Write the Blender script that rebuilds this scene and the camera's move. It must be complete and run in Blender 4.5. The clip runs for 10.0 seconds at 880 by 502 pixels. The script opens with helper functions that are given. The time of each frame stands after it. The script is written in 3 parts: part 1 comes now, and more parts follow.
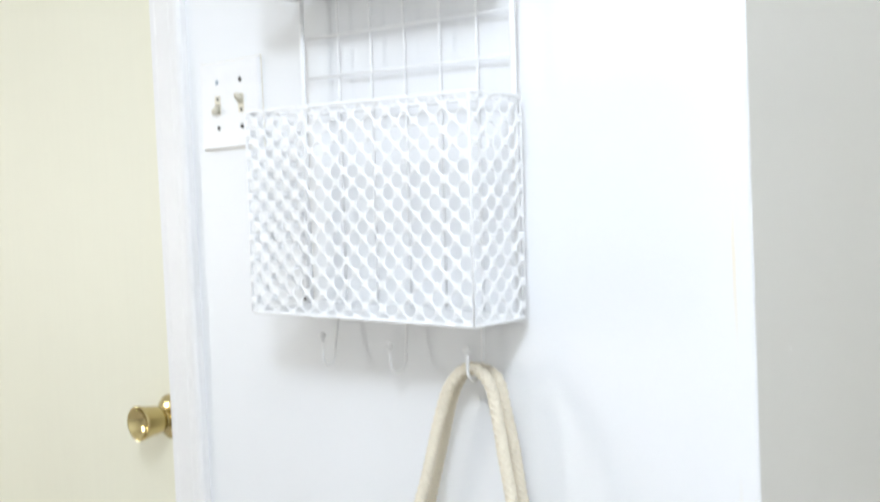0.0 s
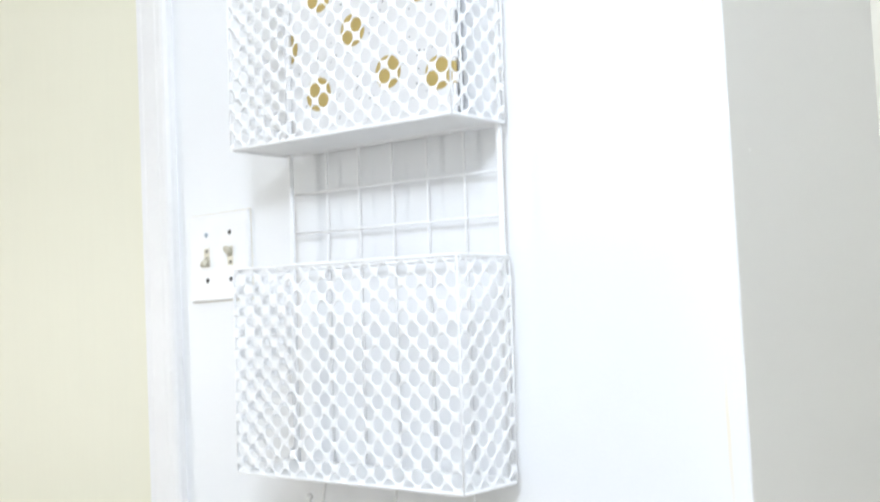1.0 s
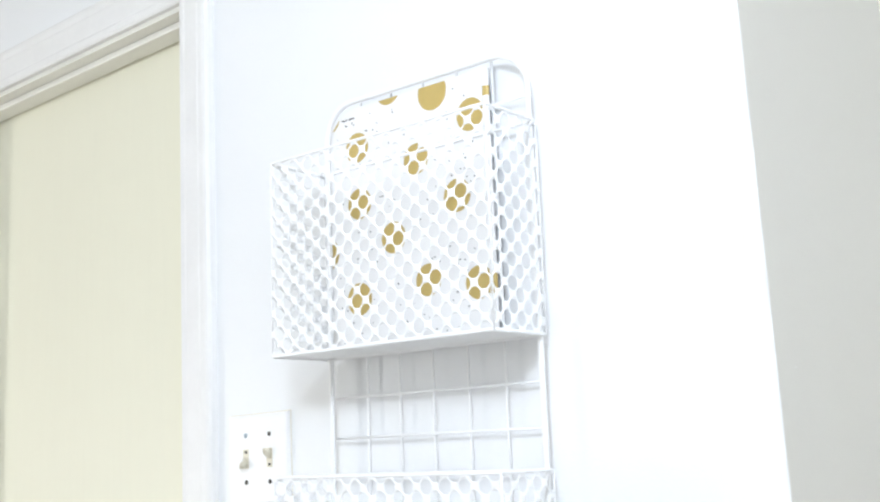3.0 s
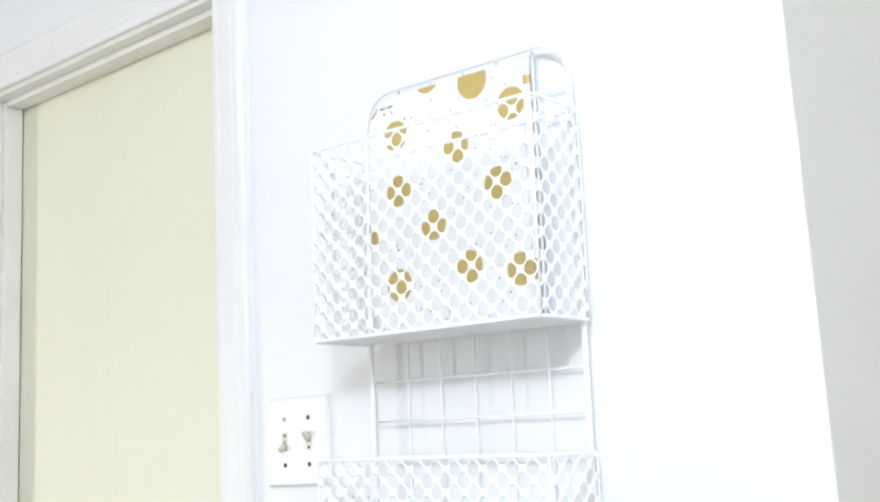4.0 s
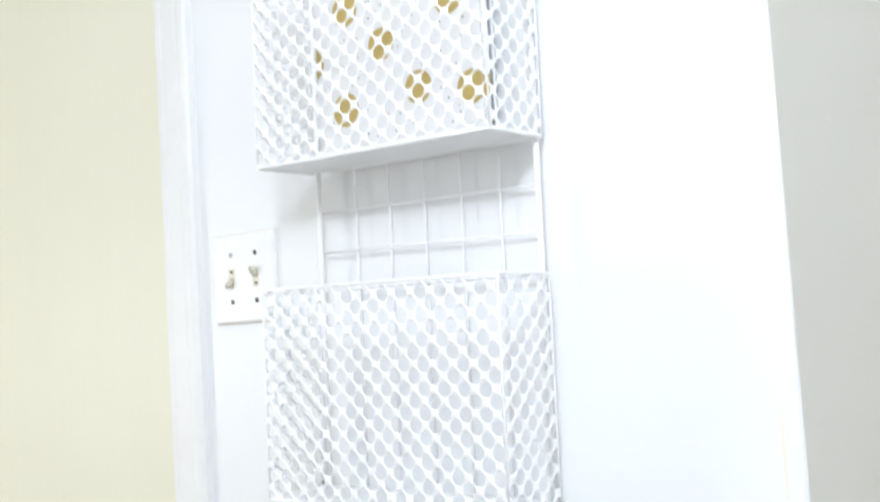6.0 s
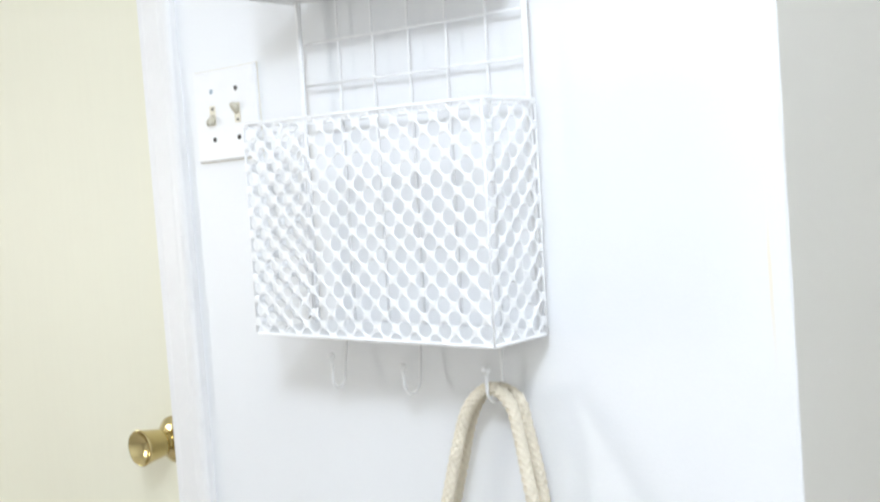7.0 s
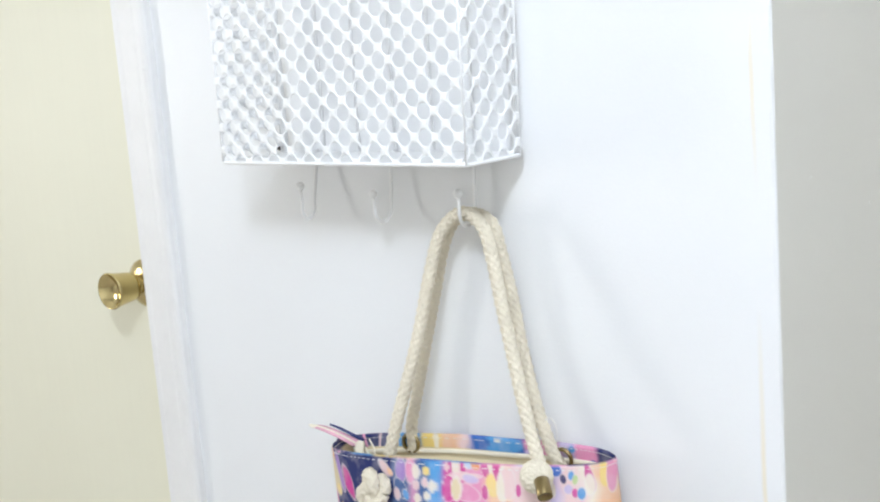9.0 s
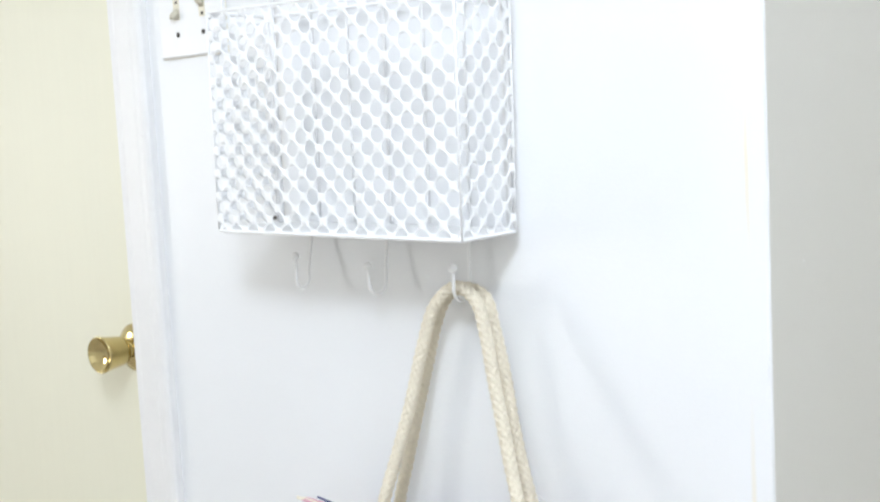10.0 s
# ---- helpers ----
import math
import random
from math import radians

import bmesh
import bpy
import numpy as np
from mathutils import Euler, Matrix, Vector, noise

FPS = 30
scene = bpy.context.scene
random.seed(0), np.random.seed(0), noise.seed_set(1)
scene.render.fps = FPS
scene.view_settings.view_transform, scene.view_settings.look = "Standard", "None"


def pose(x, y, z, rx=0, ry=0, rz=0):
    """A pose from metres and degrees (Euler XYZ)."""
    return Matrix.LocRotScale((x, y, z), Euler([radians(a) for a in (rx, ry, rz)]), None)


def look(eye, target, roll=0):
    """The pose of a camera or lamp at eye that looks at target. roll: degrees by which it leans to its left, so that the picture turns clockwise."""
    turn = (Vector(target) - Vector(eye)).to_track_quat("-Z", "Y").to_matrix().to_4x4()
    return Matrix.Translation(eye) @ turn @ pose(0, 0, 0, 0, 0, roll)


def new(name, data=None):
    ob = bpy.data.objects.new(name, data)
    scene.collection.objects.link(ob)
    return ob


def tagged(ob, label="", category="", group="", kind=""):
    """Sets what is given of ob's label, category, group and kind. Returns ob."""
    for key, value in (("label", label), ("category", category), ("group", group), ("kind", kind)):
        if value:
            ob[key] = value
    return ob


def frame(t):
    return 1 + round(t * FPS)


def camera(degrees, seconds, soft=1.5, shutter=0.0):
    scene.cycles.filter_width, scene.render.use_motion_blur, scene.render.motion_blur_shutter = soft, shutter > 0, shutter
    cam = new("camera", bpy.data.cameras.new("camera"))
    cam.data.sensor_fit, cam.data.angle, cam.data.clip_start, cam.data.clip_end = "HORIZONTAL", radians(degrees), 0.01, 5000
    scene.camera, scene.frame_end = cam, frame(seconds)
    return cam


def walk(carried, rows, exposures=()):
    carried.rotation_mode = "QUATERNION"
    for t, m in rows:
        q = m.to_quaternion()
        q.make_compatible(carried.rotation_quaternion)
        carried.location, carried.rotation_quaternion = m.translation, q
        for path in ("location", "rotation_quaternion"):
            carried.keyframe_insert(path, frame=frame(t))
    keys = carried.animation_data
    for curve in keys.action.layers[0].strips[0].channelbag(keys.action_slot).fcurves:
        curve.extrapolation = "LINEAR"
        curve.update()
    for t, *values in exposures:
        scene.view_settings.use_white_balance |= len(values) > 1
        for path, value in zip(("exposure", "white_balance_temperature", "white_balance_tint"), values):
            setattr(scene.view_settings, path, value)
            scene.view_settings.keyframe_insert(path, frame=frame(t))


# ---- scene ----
cam = camera(42.9, 10.0, 2.1, 0.6)
PATH = [
    (0, (1.193, -0.983, 1.25), (-0.065, 0.569, 1.163), -2.5),
    (0.5, (1.187, -0.97, 1.274), (-0.078, 0.579, 1.303), -2.5),
    (1, (1.191, -0.966, 1.295), (-0.053, 0.596, 1.417), -2.7),
    (1.5, (1.195, -0.952, 1.309), (-0.047, 0.603, 1.505), -3.2),
    (2, (1.197, -0.957, 1.333), (-0.044, 0.583, 1.633), -3.0),
    (2.5, (1.199, -0.965, 1.352), (-0.048, 0.555, 1.718), -3.0),
    (2.7, (1.196, -0.969, 1.358), (-0.056, 0.543, 1.743), -3.0),
    (3.8, (1.171, -1.026, 1.366), (-0.083, 0.487, 1.735), -3.1),
    (4, (1.164, -1.031, 1.367), (-0.088, 0.488, 1.719), -3.1),
    (4.5, (1.155, -1.021, 1.351), (-0.102, 0.501, 1.671), -2.7),
    (5, (1.148, -1.009, 1.338), (-0.098, 0.536, 1.591), -3.2),
    (6.3, (1.141, -0.956, 1.297), (-0.098, 0.612, 1.36), -3.6),
    (6.5, (1.139, -0.953, 1.293), (-0.103, 0.614, 1.281), -3.5),
    (7, (1.137, -0.944, 1.273), (-0.113, 0.614, 1.169), -4.2),
    (7.5, (1.131, -0.939, 1.254), (-0.112, 0.617, 1.073), -4.1),
    (8, (1.127, -0.924, 1.232), (-0.112, 0.624, 0.974), -4.6),
    (8.5, (1.127, -0.917, 1.22), (-0.103, 0.632, 0.919), -4.8),
    (8.9, (1.125, -0.918, 1.214), (-0.100, 0.631, 0.889), -4.6),
    (9, (1.124, -0.918, 1.213), (-0.099, 0.633, 0.893), -4.5),
    (9.2, (1.122, -0.919, 1.211), (-0.091, 0.640, 0.890), -4.1),
    (9.3, (1.122, -0.919, 1.211), (-0.089, 0.643, 0.901), -3.9),
    (9.5, (1.121, -0.92, 1.21), (-0.087, 0.651, 0.94), -3.5),
    (10, (1.122, -0.92, 1.221), (-0.091, 0.657, 1.017), -3.0),
]
EXPOSURES = [(0.0, -0.04), (1.0, -0.04), (2.5, -0.04), (4.5, -0.03), (6.5, -0.04), (8.0, -0.05), (9.0, -0.07), (10.0, -0.02)]
walk(cam, [(t, look(eye, target, roll)) for t, eye, target, roll in PATH], EXPOSURES)

# ---- world and lights ----
world = bpy.data.worlds.new("world")
scene.world = world
world.use_nodes = True
sky = world.node_tree.nodes.new("ShaderNodeTexSky")
sky.sky_type, sky.sun_disc = "NISHITA", False
sky.sun_elevation, sky.sun_rotation = radians(40), radians(200)
world.node_tree.links.new(sky.outputs[0], world.node_tree.nodes["Background"].inputs[0])
world.node_tree.nodes["Background"].inputs[1].default_value = 0.1


def area_lamp(name, m, watts, sx, sy, colour, shape="RECTANGLE"):
    data = bpy.data.lights.new(name, "AREA")
    data.energy, data.shape, data.size, data.size_y, data.color = watts, shape, sx, sy, colour
    ob = new(name, data)
    ob.matrix_world = m
    return ob


globe = bpy.data.lights.new("pendant_lamp", "POINT")
globe.energy, globe.shadow_soft_size, globe.color = 53, 0.135, (0.87, 0.964, 1.105)
new("pendant_lamp", globe).location = (1.21, -1.37, 2.15)
area_lamp("window_light", look((-2.62, -1.85, 1.25), (0.3, -0.05, 1.25)), 23, 0.34, 0.60, (0.97, 0.965, 0.93))


# ---- materials ----
def material(name, colour, rough=0.5, metal=0.0, spread=0.04, scale=6.0, grain=220.0, bump=0.05, depth=0.0006, coat=0.0):
    """A surface with stains at a large scale and grain at a small one."""
    mat = bpy.data.materials.new(name)
    mat.use_nodes = True
    nt = mat.node_tree
    n, l = nt.nodes, nt.links
    b = n["Principled BSDF"]
    co = n.new("ShaderNodeTexCoord")
    big = n.new("ShaderNodeTexNoise")
    big.inputs["Scale"].default_value, big.inputs["Detail"].default_value = scale, 5
    fine = n.new("ShaderNodeTexNoise")
    fine.inputs["Scale"].default_value, fine.inputs["Detail"].default_value = grain, 3
    l.new(co.outputs["Object"], big.inputs["Vector"])
    l.new(co.outputs["Object"], fine.inputs["Vector"])
    mixf = n.new("ShaderNodeMath")
    mixf.operation = "MULTIPLY_ADD"
    l.new(fine.outputs[0], mixf.inputs[0])
    mixf.inputs[1].default_value = 0.35
    l.new(big.outputs[0], mixf.inputs[2])
    ramp = n.new("ShaderNodeValToRGB")
    ramp.color_ramp.elements[0].position, ramp.color_ramp.elements[1].position = 0.4, 0.95
    ramp.color_ramp.elements[0].color = (*[max(0, c * (1 - spread)) for c in colour], 1)
    ramp.color_ramp.elements[1].color = (*[min(1, c * (1 + spread)) for c in colour], 1)
    l.new(mixf.outputs[0], ramp.inputs[0])
    l.new(ramp.outputs[0], b.inputs["Base Color"])
    rr = n.new("ShaderNodeMapRange")
    rr.inputs["To Min"].default_value, rr.inputs["To Max"].default_value = max(0.02, rough - 0.07), min(1, rough + 0.07)
    l.new(big.outputs[0], rr.inputs[0])
    l.new(rr.outputs[0], b.inputs["Roughness"])
    b.inputs["Metallic"].default_value = metal
    b.inputs["Coat Weight"].default_value = coat
    if bump:
        bp = n.new("ShaderNodeBump")
        bp.inputs["Strength"].default_value, bp.inputs["Distance"].default_value = bump, depth
        l.new(fine.outputs[0], bp.inputs["Height"])
        l.new(bp.outputs[0], b.inputs["Normal"])
    return mat


def wall_paint(name, colour, line_x=None):
    """Rolled wall paint; line_x: where a hairline of old paint shows beside the corner."""
    mat = material(name, colour, 0.42, 0, 0.015, 2.5, 260, 0.25, 0.0008)
    if line_x is None:
        return mat
    n, l = mat.node_tree.nodes, mat.node_tree.links
    co = n.new("ShaderNodeTexCoord")
    sep = n.new("ShaderNodeSeparateXYZ")
    l.new(co.outputs["Object"], sep.inputs[0])
    wob = n.new("ShaderNodeTexNoise")
    wob.inputs["Scale"].default_value, wob.inputs["Detail"].default_value = 9, 6
    l.new(co.outputs["Object"], wob.inputs["Vector"])
    shift = n.new("ShaderNodeMath")
    shift.operation = "MULTIPLY_ADD"
    shift.inputs[1].default_value, shift.inputs[2].default_value = 0.007, -line_x - 0.0035
    l.new(wob.outputs[0], shift.inputs[0])
    off = n.new("ShaderNodeMath")
    l.new(sep.outputs[0], off.inputs[0])
    l.new(shift.outputs[0], off.inputs[1])
    dist = n.new("ShaderNodeMath")
    dist.operation = "ABSOLUTE"
    l.new(off.outputs[0], dist.inputs[0])
    rng = n.new("ShaderNodeMapRange")
    rng.inputs["From Min"].default_value, rng.inputs["From Max"].default_value = 0.0006, 0.0032
    rng.inputs["To Min"].default_value, rng.inputs["To Max"].default_value = 1, 0
    l.new(dist.outputs[0], rng.inputs[0])
    patch = n.new("ShaderNodeTexNoise")
    patch.inputs["Scale"].default_value = 4.5
    l.new(co.outputs["Object"], patch.inputs["Vector"])
    pr = n.new("ShaderNodeMapRange")
    pr.inputs["From Min"].default_value, pr.inputs["From Max"].default_value = 0.36, 0.55
    l.new(patch.outputs[0], pr.inputs[0])
    amount = n.new("ShaderNodeMath")
    amount.operation = "MULTIPLY"
    l.new(rng.outputs[0], amount.inputs[0])
    l.new(pr.outputs[0], amount.inputs[1])
    mix = n.new("ShaderNodeMix")
    mix.data_type = "RGBA"
    old = n["Principled BSDF"].inputs["Base Color"].links[0].from_socket
    l.new(amount.outputs[0], mix.inputs["Factor"])
    l.new(old, mix.inputs["A"])
    mix.inputs["B"].default_value = (0.86, 0.81, 0.70, 1)
    l.new(mix.outputs["Result"], n["Principled BSDF"].inputs["Base Color"])
    return mat


def wood_door_paint():
    """Cream paint over a slab, with a faint upright grain."""
    mat = material("cream_door_paint", (0.85, 0.83, 0.68), 0.5, 0, 0.02, 3.0, 120, 0.1, 0.0006)
    n, l = mat.node_tree.nodes, mat.node_tree.links
    mp = n.new("ShaderNodeMapping")
    mp.inputs["Scale"].default_value = (1.0, 1.0, 0.06)
    for tex in [x for x in n if x.type == "TEX_NOISE"]:
        old = tex.inputs["Vector"].links[0].from_socket
        l.new(old, mp.inputs["Vector"])
        l.new(mp.outputs[0], tex.inputs["Vector"])
    return mat


def print_fabric():
    """Woven canvas that takes its dyes from the mesh's colour layer, with a watery bleed and thread grain."""
    mat = material("watercolour_print", (0.8, 0.6, 0.6), 0.75, 0, 0.03, 8, 900, 0.4, 0.0005)
    n, l = mat.node_tree.nodes, mat.node_tree.links
    dye = n.new("ShaderNodeVertexColor")
    dye.layer_name = "dye"
    co = n.new("ShaderNodeTexCoord")
    bleed = n.new("ShaderNodeTexNoise")
    bleed.inputs["Scale"].default_value, bleed.inputs["Detail"].default_value = 55, 5
    l.new(co.outputs["Object"], bleed.inputs["Vector"])
    amount = n.new("ShaderNodeMapRange")
    amount.inputs["From Min"].default_value, amount.inputs["From Max"].default_value = 0.45, 1.0
    amount.inputs["To Max"].default_value = 0.45
    l.new(bleed.outputs[0], amount.inputs[0])
    mix = n.new("ShaderNodeMix")
    mix.data_type = "RGBA"
    l.new(amount.outputs[0], mix.inputs["Factor"])
    l.new(dye.outputs[0], mix.inputs["A"])
    mix.inputs["B"].default_value = (0.88, 0.82, 0.84, 1)
    l.new(mix.outputs["Result"], n["Principled BSDF"].inputs["Base Color"])
    return mat


WALL = wall_paint("white_wall_paint", (0.875, 0.885, 0.90), 0.749)
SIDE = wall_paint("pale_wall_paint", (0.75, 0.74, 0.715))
ROOM = wall_paint("warm_white_wall_paint", (0.80, 0.785, 0.745))
CREAM_WALL = wall_paint("cream_wall_paint", (0.83, 0.80, 0.70))
TRIM = material("white_gloss_trim", (0.87, 0.865, 0.86), 0.42, 0, 0.03, 14, 90, 0.3, 0.0012)
JAMB = material("ivory_jamb_paint", (0.85, 0.835, 0.775), 0.35, 0, 0.04, 9, 90, 0.3, 0.001)
DOOR = wood_door_paint()
GAP = material("dark_gap", (0.05, 0.045, 0.04), 0.8)
RACK = material("white_powder_coat", (0.94, 0.945, 0.95), 0.36, 0, 0.015, 20, 500, 0.12, 0.0003)
PLATE = material("white_plate_plastic", (0.90, 0.90, 0.905), 0.35, 0, 0.02, 40, 300, 0.05, 0.0002)
AGED = material("aged_ivory_edge", (0.80, 0.75, 0.62), 0.5, 0, 0.06, 60, 300, 0.1, 0.0003)
TOGGLE = material("almond_toggle_plastic", (0.68, 0.64, 0.52), 0.35, 0, 0.04, 60, 300, 0.05, 0.0002)
STEEL = material("dull_steel", (0.40, 0.48, 0.55), 0.5, 0.2, 0.1, 200, 900, 0.1, 0.0002)
SCREW = material("dark_screw_head", (0.10, 0.09, 0.085), 0.45, 0.6, 0.1, 200, 900, 0.1, 0.0002)
BRASS = material("polished_brass", (0.64, 0.53, 0.27), 0.17, 1.0, 0.06, 30, 260, 0.05, 0.0003)
OLD_BRASS = material("antique_brass", (0.30, 0.23, 0.11), 0.32, 1.0, 0.15, 60, 400, 0.1, 0.0003)
ROPE = material("cotton_rope", (0.82, 0.75, 0.61), 0.85, 0, 0.07, 60, 1600, 0.6, 0.0006)
PRINT = print_fabric()
CANVAS = material("canvas_lining", (0.82, 0.71, 0.48), 0.85, 0, 0.05, 25, 1400, 0.4, 0.0004)
PIPING = material("cream_zip_tape", (0.86, 0.80, 0.66), 0.8, 0, 0.05, 40, 1500, 0.4, 0.0004)
PINK = material("pink_print", (0.78, 0.42, 0.52), 0.75, 0, 0.3, 70, 900, 0.4, 0.0004)
NAVY_TAPE = material("navy_print_edge", (0.02, 0.03, 0.16), 0.75, 0, 0.2, 90, 900, 0.4, 0.0003)
THREAD = material("white_thread", (0.85, 0.84, 0.82), 0.7, 0, 0.03, 90, 1500, 0.3, 0.0002)
COVER = material("white_notebook_cover", (0.89, 0.885, 0.885), 0.4, 0, 0.015, 20, 500, 0.05, 0.0002)
PAPER = material("page_edges", (0.78, 0.75, 0.70), 0.8, 0, 0.05, 30, 900, 0.3, 0.0004)
FOIL = material("gold_print", (0.58, 0.43, 0.15), 0.42, 0.15, 0.04, 60, 500, 0.05, 0.0002)
INK = material("grey_ink", (0.22, 0.21, 0.22), 0.6)
FLOOR = material("oak_floor", (0.45, 0.41, 0.36), 0.4, 0, 0.15, 5, 90, 0.2, 0.001)
CEILING = material("ceiling_paint", (0.87, 0.865, 0.84), 0.7, 0, 0.02, 4, 200, 0.3, 0.001)


# ---- mesh tools ----
def finish(name, bm, mat, smooth=False):
    me = bpy.data.meshes.new(name)
    bm.normal_update()
    bm.to_mesh(me)
    bm.free()
    me.materials.append(mat)
    if smooth:
        me.polygons.foreach_set("use_smooth", [True] * len(me.polygons))
    return me


def part(name, bm, mat, parent=None, label="", smooth=False):
    ob = new(name, finish(name, bm, mat, smooth))
    ob.parent = parent
    return tagged(ob, label)


def thing(name, m, label, category, group=""):
    ob = new(name)
    ob.empty_display_size = 0.05
    ob.matrix_world = m
    return tagged(ob, label, category, group)


def block(lo, hi, bevel=0.0, bm=None, seg=2):
    bm = bm or bmesh.new()
    c = [(a + b) / 2 for a, b in zip(lo, hi)]
    made = bmesh.ops.create_cube(bm, size=1, matrix=Matrix.LocRotScale(c, None, [b - a for a, b in zip(lo, hi)]))
    if bevel:
        vs = set(made["verts"])
        es = [e for e in bm.edges if e.verts[0] in vs and e.verts[1] in vs]
        bmesh.ops.bevel(bm, geom=es, offset=bevel, segments=seg, affect="EDGES", profile=0.5)
    return bm


def frames_along(pts, closed=False):
    """A tangent and two steady normals at each point of a line."""
    pts = [Vector(p) for p in pts]
    n = len(pts)
    tans = []
    for i in range(n):
        a = pts[(i - 1) % n] if closed or i else pts[i]
        b = pts[(i + 1) % n] if closed or i < n - 1 else pts[i]
        tans.append((b - a).normalized())
    ref = Vector((0, 0, 1)) if abs(tans[0].z) < 0.8 else Vector((0, 1, 0))
    u = tans[0].cross(ref).normalized()
    out = []
    for p, t in zip(pts, tans):
        u = (u - t * u.dot(t)).normalized()
        out.append((p, t, u, t.cross(u)))
    return out


def tube(pts, r, sides=8, closed=False, bm=None, flat=1.0):
    """A round rod along points; flat squeezes its second axis."""
    bm = bm or bmesh.new()
    rings = []
    for p, t, u, v in frames_along(pts, closed):
        rings.append([bm.verts.new(p + u * (r * math.cos(2 * math.pi * k / sides)) + v * (r * flat * math.sin(2 * math.pi * k / sides))) for k in range(sides)])
    n = len(rings)
    for i in range(n if closed else n - 1):
        a, b = rings[i], rings[(i + 1) % n]
        for k in range(sides):
            bm.faces.new((a[k], a[(k + 1) % sides], b[(k + 1) % sides], b[k]))
    if not closed:
        bm.faces.new(rings[0][::-1])
        bm.faces.new(rings[-1])
    return bm


def lathe(profile, sides=32, bm=None):
    """(radius, height) pairs turned round z; closed where a radius is nought."""
    bm = bm or bmesh.new()
    rings = []
    for r, z in profile:
        if r < 1e-6:
            rings.append([bm.verts.new((0, 0, z))])
        else:
            rings.append([bm.verts.new((r * math.cos(2 * math.pi * k / sides), r * math.sin(2 * math.pi * k / sides), z)) for k in range(sides)])
    for a, b in zip(rings, rings[1:]):
        for k in range(sides):
            q = [a[k % len(a)], a[(k + 1) % len(a)], b[(k + 1) % len(b)], b[k % len(b)]]
            q = list(dict.fromkeys(q))
            if len(q) > 2:
                bm.faces.new(q)
    bmesh.ops.recalc_face_normals(bm, faces=bm.faces)
    return bm


def smooth_line(keys, steps):
    """A Catmull-Rom line through key points."""
    ks = [Vector(k) for k in keys]
    ks = [ks[0] * 2 - ks[1]] + ks + [ks[-1] * 2 - ks[-2]]
    out = []
    for a, b, c, d in zip(ks, ks[1:], ks[2:], ks[3:]):
        for i in range(steps):
            t = i / steps
            out.append(0.5 * ((2 * b) + (c - a) * t + (2 * a - 5 * b + 4 * c - d) * t * t + (3 * b - a - 3 * c + d) * t ** 3))
    return out + [ks[-2]]


def extrude_profile(profile, a, b, axis_u, axis_v):
    """A moulding: (u, v) pairs swept straight from a to b."""
    bm = bmesh.new()
    u, v = Vector(axis_u), Vector(axis_v)
    rings = [[bm.verts.new(Vector(e) + u * p[0] + v * p[1]) for p in profile] for e in (a, b)]
    n = len(profile)
    for k in range(n):
        bm.faces.new((rings[0][k], rings[0][(k + 1) % n], rings[1][(k + 1) % n], rings[1][k]))
    bm.faces.new(rings[0][::-1])
    bm.faces.new(rings[1])
    bmesh.ops.recalc_face_normals(bm, faces=bm.faces)
    return bm


# ---- the room ----
H = 2.44
EDGE, BACK = 0.767, 0.443
D_L, D_R, D_TOP = -0.757, -0.106, 2.062
W_T = 0.115


def structure(name, bm, mat, label):
    return tagged(part(name, bm, mat), label, "structure", "", "structure")


structure("floor", block((-2.8, -2.9, -0.1), (2.4, 1.3, 0)), FLOOR, "plain oak floor under the whole room")
structure("ceiling", block((-2.8, -2.9, H), (2.4, 1.3, H + 0.1)), CEILING, "flat white painted ceiling")
bm = block((-2.6, 0, 0), (D_L - 0.02, W_T, H))
block((D_L - 0.02, 0, D_TOP + 0.02), (D_R + 0.02, W_T, H), bm=bm)
block((D_R + 0.02, 0, 0), (EDGE - 0.003, W_T, H), bm=bm)
wall_front = structure("wall_front", bm, WALL, "white painted wall with a door opening and an outer corner")
# rounded corner bead with small dents
bm = bmesh.new()
rows = []
for i in range(180):
    z = H * i / 179
    row = []
    for k in range(9):
        a = math.pi / 2 * k / 8
        d = 0.0007 * noise.noise(Vector((k * 0.35, 3.1, z * 26))) + 0.0011 * max(0, noise.noise(Vector((k * 0.5, 7, z * 9))) - 0.35)
        x = EDGE - 0.003 + 0.003 * math.sin(a) - d
        y = 0.003 - 0.003 * math.cos(a) + d
        row.append(bm.verts.new((x, y, z)))
    row.append(bm.verts.new((EDGE - 0.003, 0.003, z)))
    rows.append(row)
for a, b in zip(rows, rows[1:]):
    for k in range(len(a)):
        bm.faces.new((a[k], a[(k + 1) % len(a)], b[(k + 1) % len(a)], b[k]))
bm.faces.new(rows[0])
bm.faces.new(rows[-1][::-1])
bmesh.ops.recalc_face_normals(bm, faces=bm.faces)
structure("trim_corner", bm, WALL, "worn white painted corner bead with dents")
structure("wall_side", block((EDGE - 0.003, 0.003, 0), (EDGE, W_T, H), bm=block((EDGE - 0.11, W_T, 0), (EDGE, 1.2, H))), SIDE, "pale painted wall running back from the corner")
structure("wall_alcove", block((EDGE, BACK, 0), (2.3, BACK + 0.1, H)), CREAM_WALL, "cream painted wall at the back of the recess")
structure("wall_right", block((2.3, -2.8, 0), (2.4, BACK + 0.1, H)), ROOM, "pale painted wall closing the room")
bm = block((-2.7, -2.8, 0), (-2.6, -2.35, H))
block((-2.7, -2.35, 0), (-2.6, -1.35, 0.6), bm=bm)
block((-2.7, -2.35, 1.7), (-2.6, -1.35, H), bm=bm)
block((-2.7, -1.35, 0), (-2.6, 1.2, H), bm=bm)
